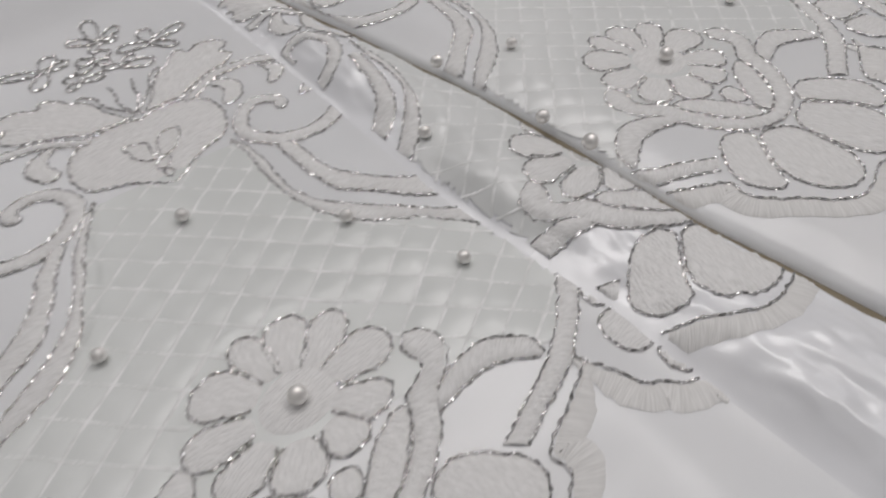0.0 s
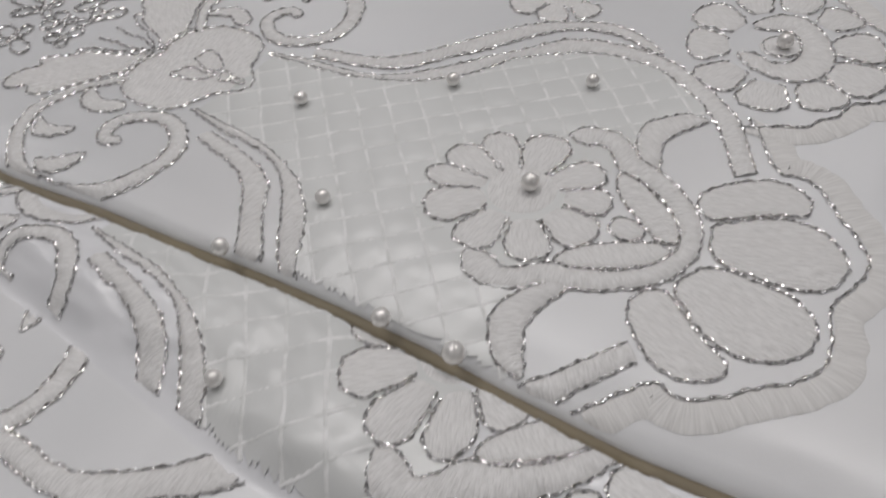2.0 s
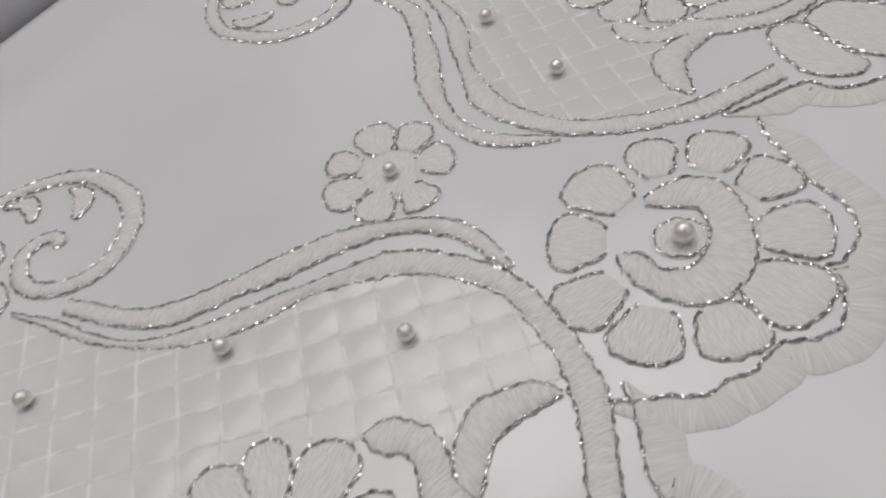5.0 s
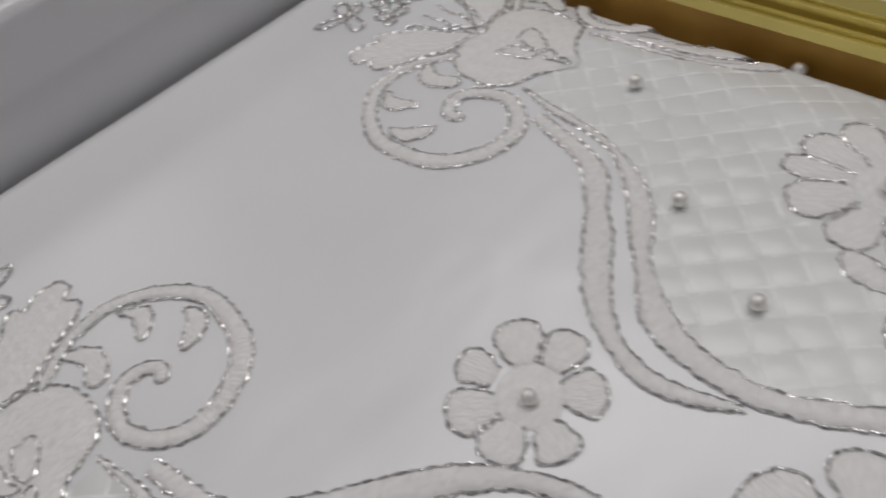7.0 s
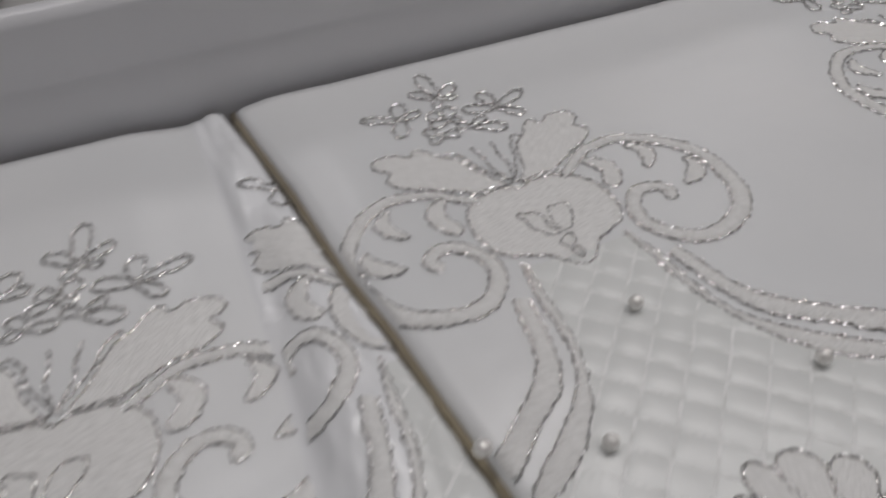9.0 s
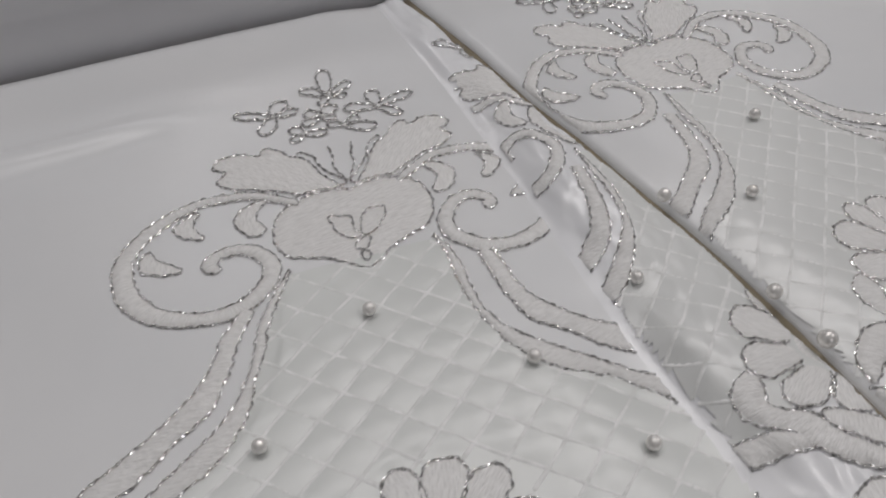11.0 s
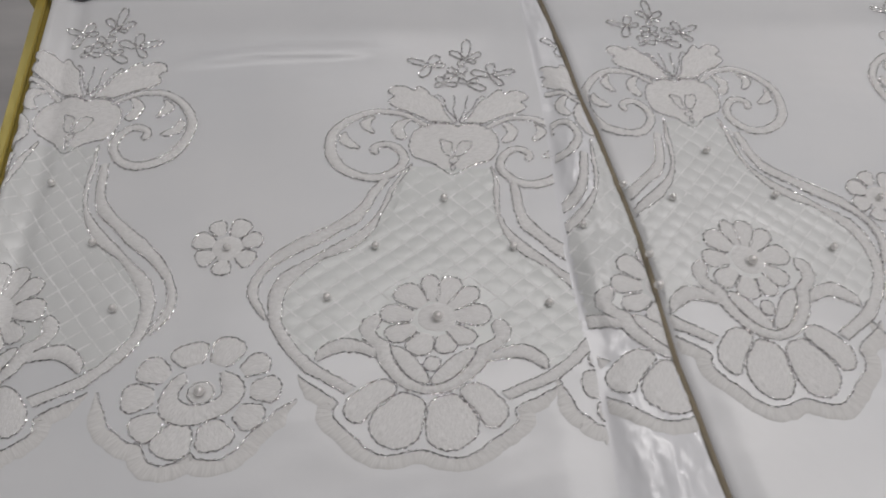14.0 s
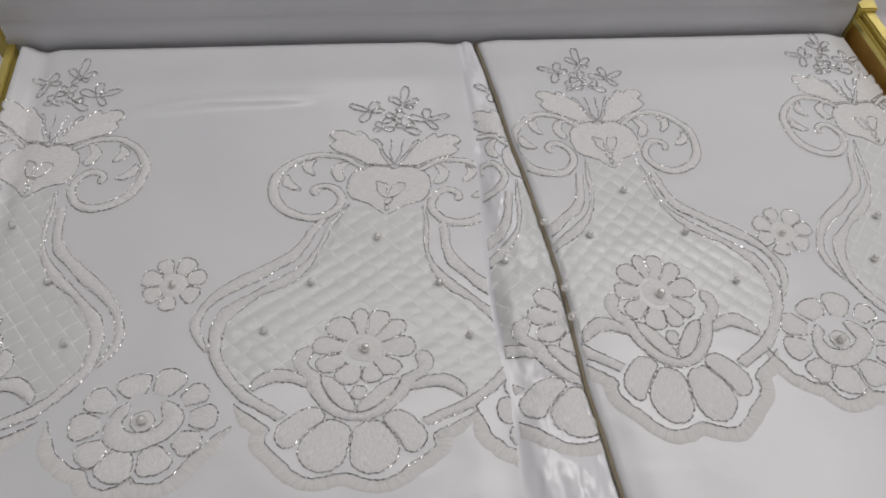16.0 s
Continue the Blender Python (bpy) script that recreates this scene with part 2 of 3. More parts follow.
def loft(piece, g, left, right, dome=0.9, cords=True, lift=0.1, mat=0, wave=0.18):
    """A padded band of satin stitch between two edges."""
    a, b = g.place(left), g.place(right)
    n = len(a)
    go = np.gradient((a + b) / 2, axis=0)
    if np.sum((b - a)[:, 0] * go[:, 1] - (b - a)[:, 1] * go[:, 0]) < 0:
        a, b = b, a
    ok = []
    for i in range(n):
        at = [k / 16 for k in range(17) if g.keep(*(a[i] * (1 - k / 16) + b[i] * k / 16))]
        ok.append((at[0], at[-1]) if len(at) > 3 else None)
    run = np.r_[0, np.cumsum(np.linalg.norm(np.diff((a + b) / 2, axis=0), axis=1))]
    across = [0, 0.08, 0.3, 0.5, 0.7, 0.92, 1]
    k = 0
    while k < n:
        if not ok[k]:
            k += 1
            continue
        j = k
        while j < n and ok[j]:
            j += 1
        rows, uvs = [], []
        for i in range(k, j):
            w = np.linalg.norm(b[i] - a[i])
            wob = 1 + wave * noise.noise(Vector((a[i][0] * 0.35, a[i][1] * 0.35, 8)))
            row, uv = [], []
            for u in across:
                e = ok[i][0] + (ok[i][1] - ok[i][0]) * ((u - 0.5) * wob + 0.5)
                x, y = a[i] * (1 - e) + b[i] * e
                row.append((x, y, g.height(x, y) + lift + min(dome, w * 0.3) * math.sin(math.pi * u) ** 0.6))
                uv.append((run[i], u * w))
            rows.append(row)
            uvs.append(uv)
        if len(rows) > 2:
            piece.grid(rows, mat, uvs)
        k = j
    if cords:
        cord(piece, g, a, placed=True)
        cord(piece, g, b, placed=True)


def band(piece, g, pts, w0, w1=None, w2=None, **more):
    q = spline(pts)
    f = np.linspace(0, 1, len(q))
    w = np.interp(f, [0, 0.5, 1], [w0, w1 or w0, w2 or w1 or w0])
    w = w * np.minimum(1, np.minimum(f, 1 - f) * len(q) / 2.5 + 0.25)
    s = sideways(q)
    loft(piece, g, q + s * w[:, None] / 2, q - s * w[:, None] / 2, **more)


def filled(piece, g, pts, dome=0.7, cords=True, axis=None, cut=0.0, mat=0):
    """A padded patch of satin stitch inside a closed outline, edged with cord."""
    q = spline(pts, 0.9, True)[:-1]
    if np.sum(q[:, 0] * np.roll(q[:, 1], -1) - q[:, 1] * np.roll(q[:, 0], -1)) < 0:
        q = q[::-1]
    c = q.mean(axis=0)
    d = np.array(axis if axis is not None else (0, 1), float)
    d /= np.linalg.norm(d)
    rings, uvs = [], []
    for k in (1.0, 0.94, 0.8, 0.55, 0.28, 0.0):
        p = g.place(c + (q - c) * k)
        rings.append([(x, y, g.height(x, y) + 0.08 + dome * (1 - k**6) ** 0.8) for x, y in p])
        uvs.append([((e - c)[0] * k * d[1] - (e - c)[1] * k * d[0], (e - c) @ d * k) for e in q])
    world_ = g.place(q)
    inside = [g.keep(x, y) for x, y in world_]
    if all(inside):
        piece.grid(rings, mat, uvs, closed=True)
    elif any(inside):
        n, k = len(q), len(piece.v)
        for ring, uv in zip(rings, uvs):
            piece.v += ring
            piece.uv += uv
        for i in range(len(rings) - 1):
            for j in range(n):
                quad = (k + i * n + j, k + i * n + (j + 1) % n, k + (i + 1) * n + (j + 1) % n, k + (i + 1) * n + j)
                if all(g.keep(*piece.v[v][:2]) for v in quad):
                    piece.f.append(quad)
                    piece.m.append(mat)
    if cords:
        n = int(len(world_) * cut)
        cord(piece, g, world_[n : len(world_) - n] if n else np.vstack([world_, world_[:2]]), placed=True)


def mirror(pts, side):
    return [(x * side, y) for x, y in pts]


def petal_shape(cx, cy, ang, r0, r1, w):
    """The outline of a round-ended petal that points along ang degrees."""
    a = radians(ang)
    u, s = np.array((math.cos(a), math.sin(a))), np.array((-math.sin(a), math.cos(a)))
    c = np.array((cx, cy))
    m = r1 - r0
    prof = [(0, 0.02), (0.02, 0.2), (0.14, 0.32), (0.38, 0.41), (0.68, 0.49), (0.92, 0.33), (1.0, 0.0), (0.92, -0.33), (0.68, -0.49), (0.38, -0.41), (0.14, -0.32), (0.02, -0.2)]
    return [tuple(c + u * (r0 + m * f) + s * w * o) for f, o in prof]


INNER = ("petal", "teardrop", "swirl", "ring")


def islands(piece, keep):
    """The connected runs of faces, as pieces of their own."""
    chosen = [k for k, m in enumerate(piece.m) if keep(m)]
    root = {}

    def top(i):
        while root.setdefault(i, i) != i:
            root[i] = root[root[i]]
            i = root[i]
        return i

    for k in chosen:
        f = piece.f[k]
        for i in f[1:]:
            root[top(i)] = top(f[0])
    groups = {}
    for k in chosen:
        groups.setdefault(top(piece.f[k][0]), []).append(k)
    out = []
    for ks in groups.values():
        one = Piece()
        used = sorted({i for k in ks for i in piece.f[k]})
        at = {o: n for n, o in enumerate(used)}
        one.v, one.uv = [piece.v[i] for i in used], [piece.uv[i] for i in used]
        one.f = [tuple(at[i] for i in piece.f[k]) for k in ks]
        one.m = [piece.m[k] for k in ks]
        out.append(one)
    return out


def done(piece, name, parent, label="", mats=None):
    """Links a piece as one part, or as several where the fold cuts it; each cord becomes a part of that part."""
    bodies, lines = islands(piece, lambda m: m != 1), islands(piece, lambda m: m == 1)
    made = [one.make(name, parent, label, mats) for one in bodies]
    for one in lines:
        under = parent if name in INNER or not made else made[0]
        one.make("silver_cord", under, "twisted silver cord", mats)
    return made[0] if made else None


def pearl_at(parent, x, y, z, r):
    p = Piece()
    n = 20
    rows = []
    for i in range(13):
        t = math.pi * i / 12
        t = min(max(t, 0.06), math.pi - 0.06)
        rows.append([(r * math.sin(t) * math.cos(2 * math.pi * j / n), -r * math.sin(t) * math.sin(2 * math.pi * j / n), r * math.cos(t)) for j in range(n)])
    p.grid(rows, 0, closed=True)
    ob = p.make("pearl", None, "glossy cream pearl bead", (PEARL,))
    ob.location = (x * MM, y * MM, (z + r * 0.9) * MM)
    ob.parent = parent
    return ob


def flower(g, root, cx, cy, petals, label, turn=0.0, core=8.5):
    """A flower of padded petals; its base is the mesh that carries them."""
    p = Piece()
    filled(p, g, [(cx + core * math.cos(radians(a)), cy + core * math.sin(radians(a))) for a in range(0, 360, 30)], 0.5, cords=False, axis=(1, 0.3))
    base = done(p, "flower", root, label)
    for way, r0, r1, w in petals:
        p = Piece()
        filled(p, g, petal_shape(cx, cy, way + turn, r0, r1, w), 0.55, cut=0.07, axis=(math.cos(radians(way + turn)), math.sin(radians(way + turn))))
        done(p, "petal", base or root)
    return base


# ---- the drawing of one medallion (half of it, mirrored) ----
OUTER_BAND = ([(24.5, 85), (26.5, 77.5), (28, 70), (32, 62), (41, 54), (50, 48), (58, 43), (66.5, 36), (73, 27.5), (78, 16.5), (78, 8), (75.5, 1.5), (71.5, -5)],
              [(21, 83.5), (22.5, 74), (25, 64), (29.5, 55.5), (40, 48), (47, 42), (55.5, 36.5), (65, 29.5), (72, 21), (74, 11), (72, 1.5), (70.5, -4)])
INNER_BAND = ([(16, 96), (19, 82), (19.5, 73), (22, 61), (28, 52.5), (36.5, 45), (44, 39.5), (51, 33.5), (60, 26.5), (65, 22), (68.5, 14), (69.8, 6), (70, -1), (68.5, -9), (63.5, -20), (57, -29), (51.5, -35.5), (42.5, -41), (34, -46.5)],
              [(15.5, 95), (16.5, 84), (17, 75), (18.5, 66), (21.5, 57), (25, 50), (31, 42.5), (36, 38), (42, 34.5), (48, 31), (55, 23.5), (61.5, 14), (64, 5), (64, -6), (59.5, -15.5), (54, -24), (46.5, -31.5), (37, -38), (30, -42.5)])
SCROLL = [(14, 123), (24.5, 131), (31, 133), (38.5, 133.5), (46.5, 130), (53, 124), (57.5, 116), (57.8, 107), (56, 98.5), (51.5, 91.5), (45, 87), (38, 85), (31.5, 86), (26.5, 90), (23.2, 96), (24, 102.5), (28.3, 108), (33.5, 109), (37.6, 106), (36.2, 101.5)]
TEARS = (
    [(22, 129), (27, 127.5), (30.5, 124), (30.5, 119), (28.5, 115), (26, 113), (23, 114.5), (24, 117.5), (25.5, 121), (24, 125)],
    [(39.5, 129.5), (43, 128), (46, 124.5), (44, 120), (40, 117), (38.5, 117.5), (40, 121), (41, 125.5)],
    [(51.5, 117), (54, 114.5), (54, 110), (52, 107.5), (48, 105.5), (44, 106), (47.5, 110), (50.5, 113.5)],
)
CARTOUCHE = [(0, 124), (4, 125.8), (9, 126), (15.5, 124), (20, 119), (21.5, 112), (20.8, 105), (18, 100.3), (13, 98), (8, 95.5), (4, 91.5), (0, 88.8)]
PLUME = [(3, 127), (6.5, 134), (10, 143.5), (14, 147), (17.5, 152), (21, 154), (23, 151), (27.5, 154), (33.5, 153.5), (35.5, 149.5), (32, 146), (34.5, 142), (31, 137.5), (24, 134), (17.5, 130), (11, 126.5)]
CRESCENT_OUT = [(24.5, -19.5), (30.5, -16), (36.5, -14.5), (40.5, -15.5), (44, -18), (48, -22.5), (48.5, -28)]
CRESCENT_IN = [(23, -25.5), (27.5, -24), (33, -22.5), (38, -23), (42, -25), (47.5, -28.5)]
SIDE_PETAL = [(15.5, -39), (20, -37.8), (25, -40.5), (29, -44.5), (32.5, -49), (33.5, -54.5), (32, -59), (28.5, -62), (25, -61.5), (23, -58), (20, -53), (16.5, -48.5), (13, -43.5)]
FRONT_PETAL = [(11.5, -44.8), (16, -49.5), (20, -54.5), (22, -60), (21.7, -66), (19, -70.5), (15, -74), (11, -75), (6.5, -74), (3, -71), (1.2, -67), (0.7, -63), (0.5, -57), (1, -50), (5, -46)]
CUP_OUT = [(25, 0.5), (28.5, -1), (31, -4.5), (31.2, -11), (28, -16.5), (25, -20), (23, -25.5), (21, -30), (17.5, -35), (14, -39), (8.5, -43), (0, -45)]
CUP_IN = [(24.5, 0), (23.2, -2.5), (23.5, -6), (25, -9.5), (23, -13), (19.5, -15.8), (18, -18.5), (17, -23), (14.5, -29), (10.5, -34.5), (6, -38.3), (0, -40.5)]
HEM = [(54.5, -37), (50, -41), (46.5, -43.5), (39.5, -48.5), (36.5, -52), (37.5, -56), (36.5, -60), (32.5, -64.5), (28, -68.5), (25.5, -71.5), (22.5, -74.5), (18.5, -77.3), (14, -78.5), (8.5, -77.5), (3, -75.5), (0, -75)]
LEAF = [(15.3, -18), (17.7, -18.7), (17, -23), (14, -28.5), (10.5, -34), (6.5, -37.8), (2.2, -39.6), (0.6, -38.5), (0.6, -35.5), (3, -31), (6.5, -25.5), (10.5, -21)]
BUD = [(-1.5, -24), (2, -24), (3.5, -26), (3, -29.5), (1.5, -32), (-1.5, -31.5), (-3.5, -29), (-3, -26)]
SPRIG = (
    [(1, 102), (0, 106.5), (2, 112), (5, 113), (8, 112), (7, 108), (4.5, 103.5)],
    [(-7.5, 113), (-3.5, 112.5), (-1.5, 110), (-1.5, 105.5), (0, 102), (-3.5, 102.5), (-6, 106), (-6.5, 109.5)],
    [(1, 101), (-2, 99.5), (-2, 97), (0.5, 96.5), (2, 99.5)],
    [(-0.5, 96), (1, 94), (0, 91), (-1.2, 93.5)],
)
# petals of the roses: the way they point, where they begin and end, and their width
ROSE = [(48, 7, 23.5, 9.5), (78, 8, 24.2, 10.5), (103, 9, 24.9, 8), (136, 9, 24.2, 12.6), (176, 9.5, 23.8, 11), (214, 10.5, 24.3, 11), (251, 10.5, 24, 12), (286, 10.5, 22.1, 9.6), (318, 7.5, 21.5, 10.5), (8, 6.5, 22.4, 12.5)]
BIG_ROSE = [(36, 18.5, 31, 11.5), (6, 20, 33, 13.5), (335, 18, 30, 13.5), (296, 15, 29, 16), (256, 16, 31.6, 17), (223, 18.5, 31.3, 14), (189, 18.5, 31.9, 14.5), (156, 16.5, 30.5, 14), (114, 14.5, 26.5, 16.7), (72, 14.5, 29.6, 15)]
SMALL_FLOWER = [(55, 7.5, 19, 11), (10, 7.5, 18, 10), (318, 6.5, 16, 11), (252, 7, 15.6, 10), (196, 6.5, 16, 10.5), (148, 7, 18, 11), (103, 8.5, 18, 9)]
# looped blossoms over the cartouche: centre, then how far each loop reaches in x and y, and its width
BLOSSOMS = (
    (0, 178, ((0, 17, 5), (8.5, 6, 4.2), (-8, 7, 4.2), (6, -2, 2.6), (-3, -5, 3.2))),
    (15, 165, ((-1, 10.5, 5), (12.5, 6, 4.2), (6.5, -7, 4), (-11, 3, 5))),
    (-17, 171.5, ((-11.5, 5, 4.2), (3, 9, 5.4), (-3.5, -9.5, 5.2), (7.5, 1.5, 4))),
    (-3, 166, ((4, 5.5, 5), (-5, 4, 4.6), (-6, -3, 4.2), (3.5, -3, 3.6))),
    (3, 158, ((9.5, -4.5, 5), (-5, 3, 3.6), (5, 4, 3.6))),
    (-9, 157.5, ((-3.5, 5, 4), (6.5, -1, 4), (-4.5, -2.5, 3.4))),
)
SWIRL_OUT = [(8, 11), (12, 9.5), (16.5, 5.5), (18, 0), (15.5, -5.5), (11, -10), (5, -13.5), (-0.5, -15.5), (-6, -15.8), (-11, -14), (-14.5, -10.5), (-16, -5), (-15, 1), (-12.5, 6.5), (-9, 9.5)]
SWIRL_IN = [(6, 10), (6.8, 6), (8.5, 2), (8, -1.5), (3.5, -5), (-2, -6), (-7, -4.5), (-9, 0), (-7, 5), (-8, 8.5)]
ROSE_HEM = [(40, -2), (34.5, -5.5), (30, -11), (24, -18), (20.5, -24.5), (16, -29), (11, -30.5), (5, -30), (2, -27.5), (-2.5, -32), (-9, -33.8), (-14, -31.5), (-18, -25.5), (-22, -24.5), (-26, -23), (-29, -20), (-33, -18), (-36, -12), (-39.5, -6.5), (-42, -2)]


def between(a, b):
    """Two edges of one band, brought to the same number of even steps."""
    a, b = spline(a), spline(b)
    f = np.linspace(0, 1, max(len(a), len(b)))
    return [np.c_[np.interp(f, np.linspace(0, 1, len(q)), q[:, 0]), np.interp(f, np.linspace(0, 1, len(q)), q[:, 1])] for q in (a, b)]


CELL = 8.6  # width of one mesh of the net


def low_edge(x):
    """The lower limit of the net, along the crescent leaves and the cup."""
    return float(np.interp(abs(x), [0, 23, 30, 36, 44, 48, 58], [-12, -17, -17, -15.5, -19, -27, -27]))


def medallion(g, root, rose_turn=0.0):
    for side in (-1, 1):
        for edges, more, words in ((OUTER_BAND, (1.1, 1.9), "white satin-stitched outer band edged with silver cord"), (INNER_BAND, (1, 1), "white satin-stitched inner band edged with silver cord")):
            p = Piece()
            a, b = between(*edges)
            for q in (a, b):
                q[:, 0] = (q[:, 0] + more[side > 0] * g.swell(q[:, 1], side)) * side
            loft(p, g, a, b, 0.8)
            done(p, "curved_band", root, words)
        p = Piece()
        band(p, g, mirror(SCROLL, side), 2.6, 5.4, 3.6)
        scroll = done(p, "scroll", root, "curled satin-stitched scroll edged with silver cord")
        for tear in TEARS:
            p = Piece()
            filled(p, g, mirror(tear, side), 0.5)
            done(p, "teardrop", scroll or root)
        p = Piece()
        loft(p, g, *(q * (side, 1) for q in between(CRESCENT_OUT, CRESCENT_IN)))
        done(p, "leaf", root)
        for shape in (SIDE_PETAL, FRONT_PETAL):
            p = Piece()
            filled(p, g, mirror(shape, side), 0.6, axis=(0.25 * side, -1))
            done(p, "scallop_petal", root, "large padded petal of white stitching")
        p = Piece()
        filled(p, g, mirror(PLUME, side), 0.6, axis=(0.6 * side, 1))
        for stem in ([(0.5, 128), (6.5, 138), (8, 144), (11.5, 148.5), (13, 146)], [(0.5, 129), (3, 137), (2.5, 141), (3.5, 148)]):
            cord(p, g, spline(mirror(stem, side)))
        cord(p, g, spline(mirror([(0.5, 127.5), (2.3, 126.5), (1.5, 124.8), (0, 124.3)], side)))
        cord(p, g, spline(mirror([(1.5, 126), (8, 127.5), (15, 126.5)], side)))
        done(p, "plume", root)
        p = Piece()
        hem = spline(mirror(HEM, side))
        cord(p, g, hem, 0.45)
        out = sideways(hem) * side * 1.0
        wide = 0.8 + 6.4 * np.minimum(1, np.arange(len(hem)) / 14.0)[:, None]
        loft(p, g, hem + out * 0.5, hem + out * wide, 0.4, False, mat=2, wave=0.25)
        done(p, "scalloped_hem", root, "scalloped overlocked hem with silver cord", (STITCH, CORD, FRINGE))
    p = Piece()
    loft(p, g, *between(CUP_OUT + mirror(CUP_OUT[:-1], -1)[::-1], CUP_IN + mirror(CUP_IN[:-1], -1)[::-1]), 0.9)
    done(p, "cup", root)
    for side in (-1, 1):
        p = Piece()
        filled(p, g, mirror(LEAF, side), 0.7, axis=(side, -1.5))
        done(p, "leaf", root)
    p = Piece()
    filled(p, g, BUD, 0.6)
    done(p, "bud", root)
    p = Piece()
    filled(p, g, CARTOUCHE + mirror(CARTOUCHE[1:-1], -1)[::-1], 0.5, axis=(1, 0.2))
    for shape in SPRIG:
        cord(p, g, spline(shape, 0.6, True), 0.4, 0.75)
    done(p, "cartouche", root, "heart-shaped white cartouche with a corded sprig")
    for cx, cy, loops in BLOSSOMS:
        p = Piece()
        for dx, dy, w in loops:
            q = spline(petal_shape(cx, cy, math.degrees(math.atan2(dy, dx)), 0.3, math.hypot(dx, dy), w), 0.6, True)
            cord(p, g, q, 0.5, 0.5)
        filled(p, g, [(cx + 1.1 * math.cos(a), cy + 1.1 * math.sin(a)) for a in range(6)], 0.8, cords=False)
        done(p, "corded_blossom", root, "small open blossom looped in silver cord")
    flower(g, root, 0, 0, ROSE, "padded white rose with silver-corded petals", rose_turn)
    p = Piece()
    # interlaced net ground over a thin organza
    edge = [(x + 1.0, y) for x, y in spline(INNER_BAND[1], 3)]
    lace = Piece()
    cols = 96
    ys = np.arange(-31, 95, 1.3)
    span = np.linspace(-1, 1, cols)
    lims = np.interp(ys, [e[1] for e in edge][::-1], [e[0] for e in edge][::-1])
    inside = []
    for y, l in zip(ys, lims):
        own = span * l + np.sign(span) * np.where(span < 0, g.swell(y, -1), g.swell(y, 1)) * np.abs(span)
        for (x, yy), dx in zip(g.place([(u, y) for u in own]), own):
            # the ground puffs up a little inside every mesh of the net
            a, b = (dx - y + 25) * 0.7071 / CELL, (dx + y - 25) * 0.7071 / CELL
            puff = 0.42 * (abs(math.sin(math.pi * a)) * abs(math.sin(math.pi * b))) ** 0.5 * soft(25, 29, math.hypot(dx, y)) * soft(0, 3, y - low_edge(dx)) * soft(1.0, 0.93, abs(dx) / (l + 6))
            lace.v.append((x, yy, g.height(x, yy) + 0.1 + puff))
            lace.uv.append((x, yy))
        inside.append([y > low_edge(dx) for dx in own])
    for i in range(len(ys) - 1):
        for j in range(cols - 1):
            quad = (i * cols + j, i * cols + j + 1, (i + 1) * cols + j + 1, (i + 1) * cols + j)
            if inside[i][j] and all(g.keep(*lace.v[v][:2]) for v in quad):
                lace.f.append(quad)
                lace.m.append(0)
    if lace.f:
        lace.make("organza_ground", root, "thin pale organza behind the net", (ORGANZA if g.height is height_left and g.base[0] > -50 else ORGANZA_PALE,))
    for way in (-1, 1):
        for k in range(-24, 25):
            pts = []
            for s in np.arange(-150, 150, 1.5):
                x, y = (k * CELL + s) * 0.7071, (s - k * CELL) * 0.7071 * way + 25
                lim = np.interp(y, [e[1] for e in edge][::-1], [e[0] for e in edge][::-1]) + float(g.swell(y, -1 if x < 0 else 1)) if -38 < y < 94 else -1
                x, y = x + 0.5 * noise.noise(Vector((x * 0.12, y * 0.12, 1.0))), y + 0.5 * noise.noise(Vector((x * 0.12, y * 0.12, 6.0)))
                pts.append((x, y) if abs(x) < lim and math.hypot(x, y) > 21 and y > low_edge(x) + 1 and not (y < 0 and abs(x) < 26) else None)
            run = []
            for q in pts + [None]:
                if q:
                    run.append(q)
                else:
                    if len(run) > 3:
                        line = g.place(run)
                        for part_ in g.runs(line):
                            s = sideways(part_)
                            rows = []
                            for (x, y), (sx, sy) in zip(part_, s):
                                z = g.height(x, y)
                                rows.append([(x + sx * e, y + sy * e, z + h) for e, h in ((0.7, 0.02), (0.3, 0.3), (-0.3, 0.3), (-0.7, 0.02))])
                            p.grid(rows, 0)
                    run = []
    if p.f:
        tagged(p.make("net_ground", root, "fine white diagonal net threads", (NET,)), kind="stuff")


def big_rose(g, root, x, y, scale=1.0, turn=0.0):
    """The large open rose in the gap between two medallions, with its scalloped hem."""
    gg = Ground((x, y), (x + (g.knot[0] - g.base[0]), y + (g.knot[1] - g.base[1])), (scale, scale), 1.0, g.slope, g.height, g.keep)
    base = flower(gg, root, 0, 0, BIG_ROSE, "large open white rose with a swirled heart", turn, 6.0)
    p = Piece()
    loft(p, gg, *between(SWIRL_OUT, SWIRL_IN), 0.8)
    done(p, "swirl", base or root)
    p = Piece()
    filled(p, gg, [(5.3 * math.cos(radians(a)), 5.3 * math.sin(radians(a)) - 0.3) for a in range(0, 360, 45)], 0.5)
    done(p, "ring", base or root)
    p = Piece()
    hem = spline(ROSE_HEM[::-1])
    cord(p, gg, hem, 0.45)
    out = -sideways(hem)
    n = np.arange(len(hem))
    wide = 0.8 + 6.4 * np.minimum(1, np.minimum(n, n[::-1]) / 14.0)[:, None]
    loft(p, gg, hem + out * 0.5, hem + out * wide, 0.4, False, mat=2, wave=0.25)
    done(p, "scalloped_hem", root, "scalloped overlocked hem with silver cord", (STITCH, CORD, FRINGE))


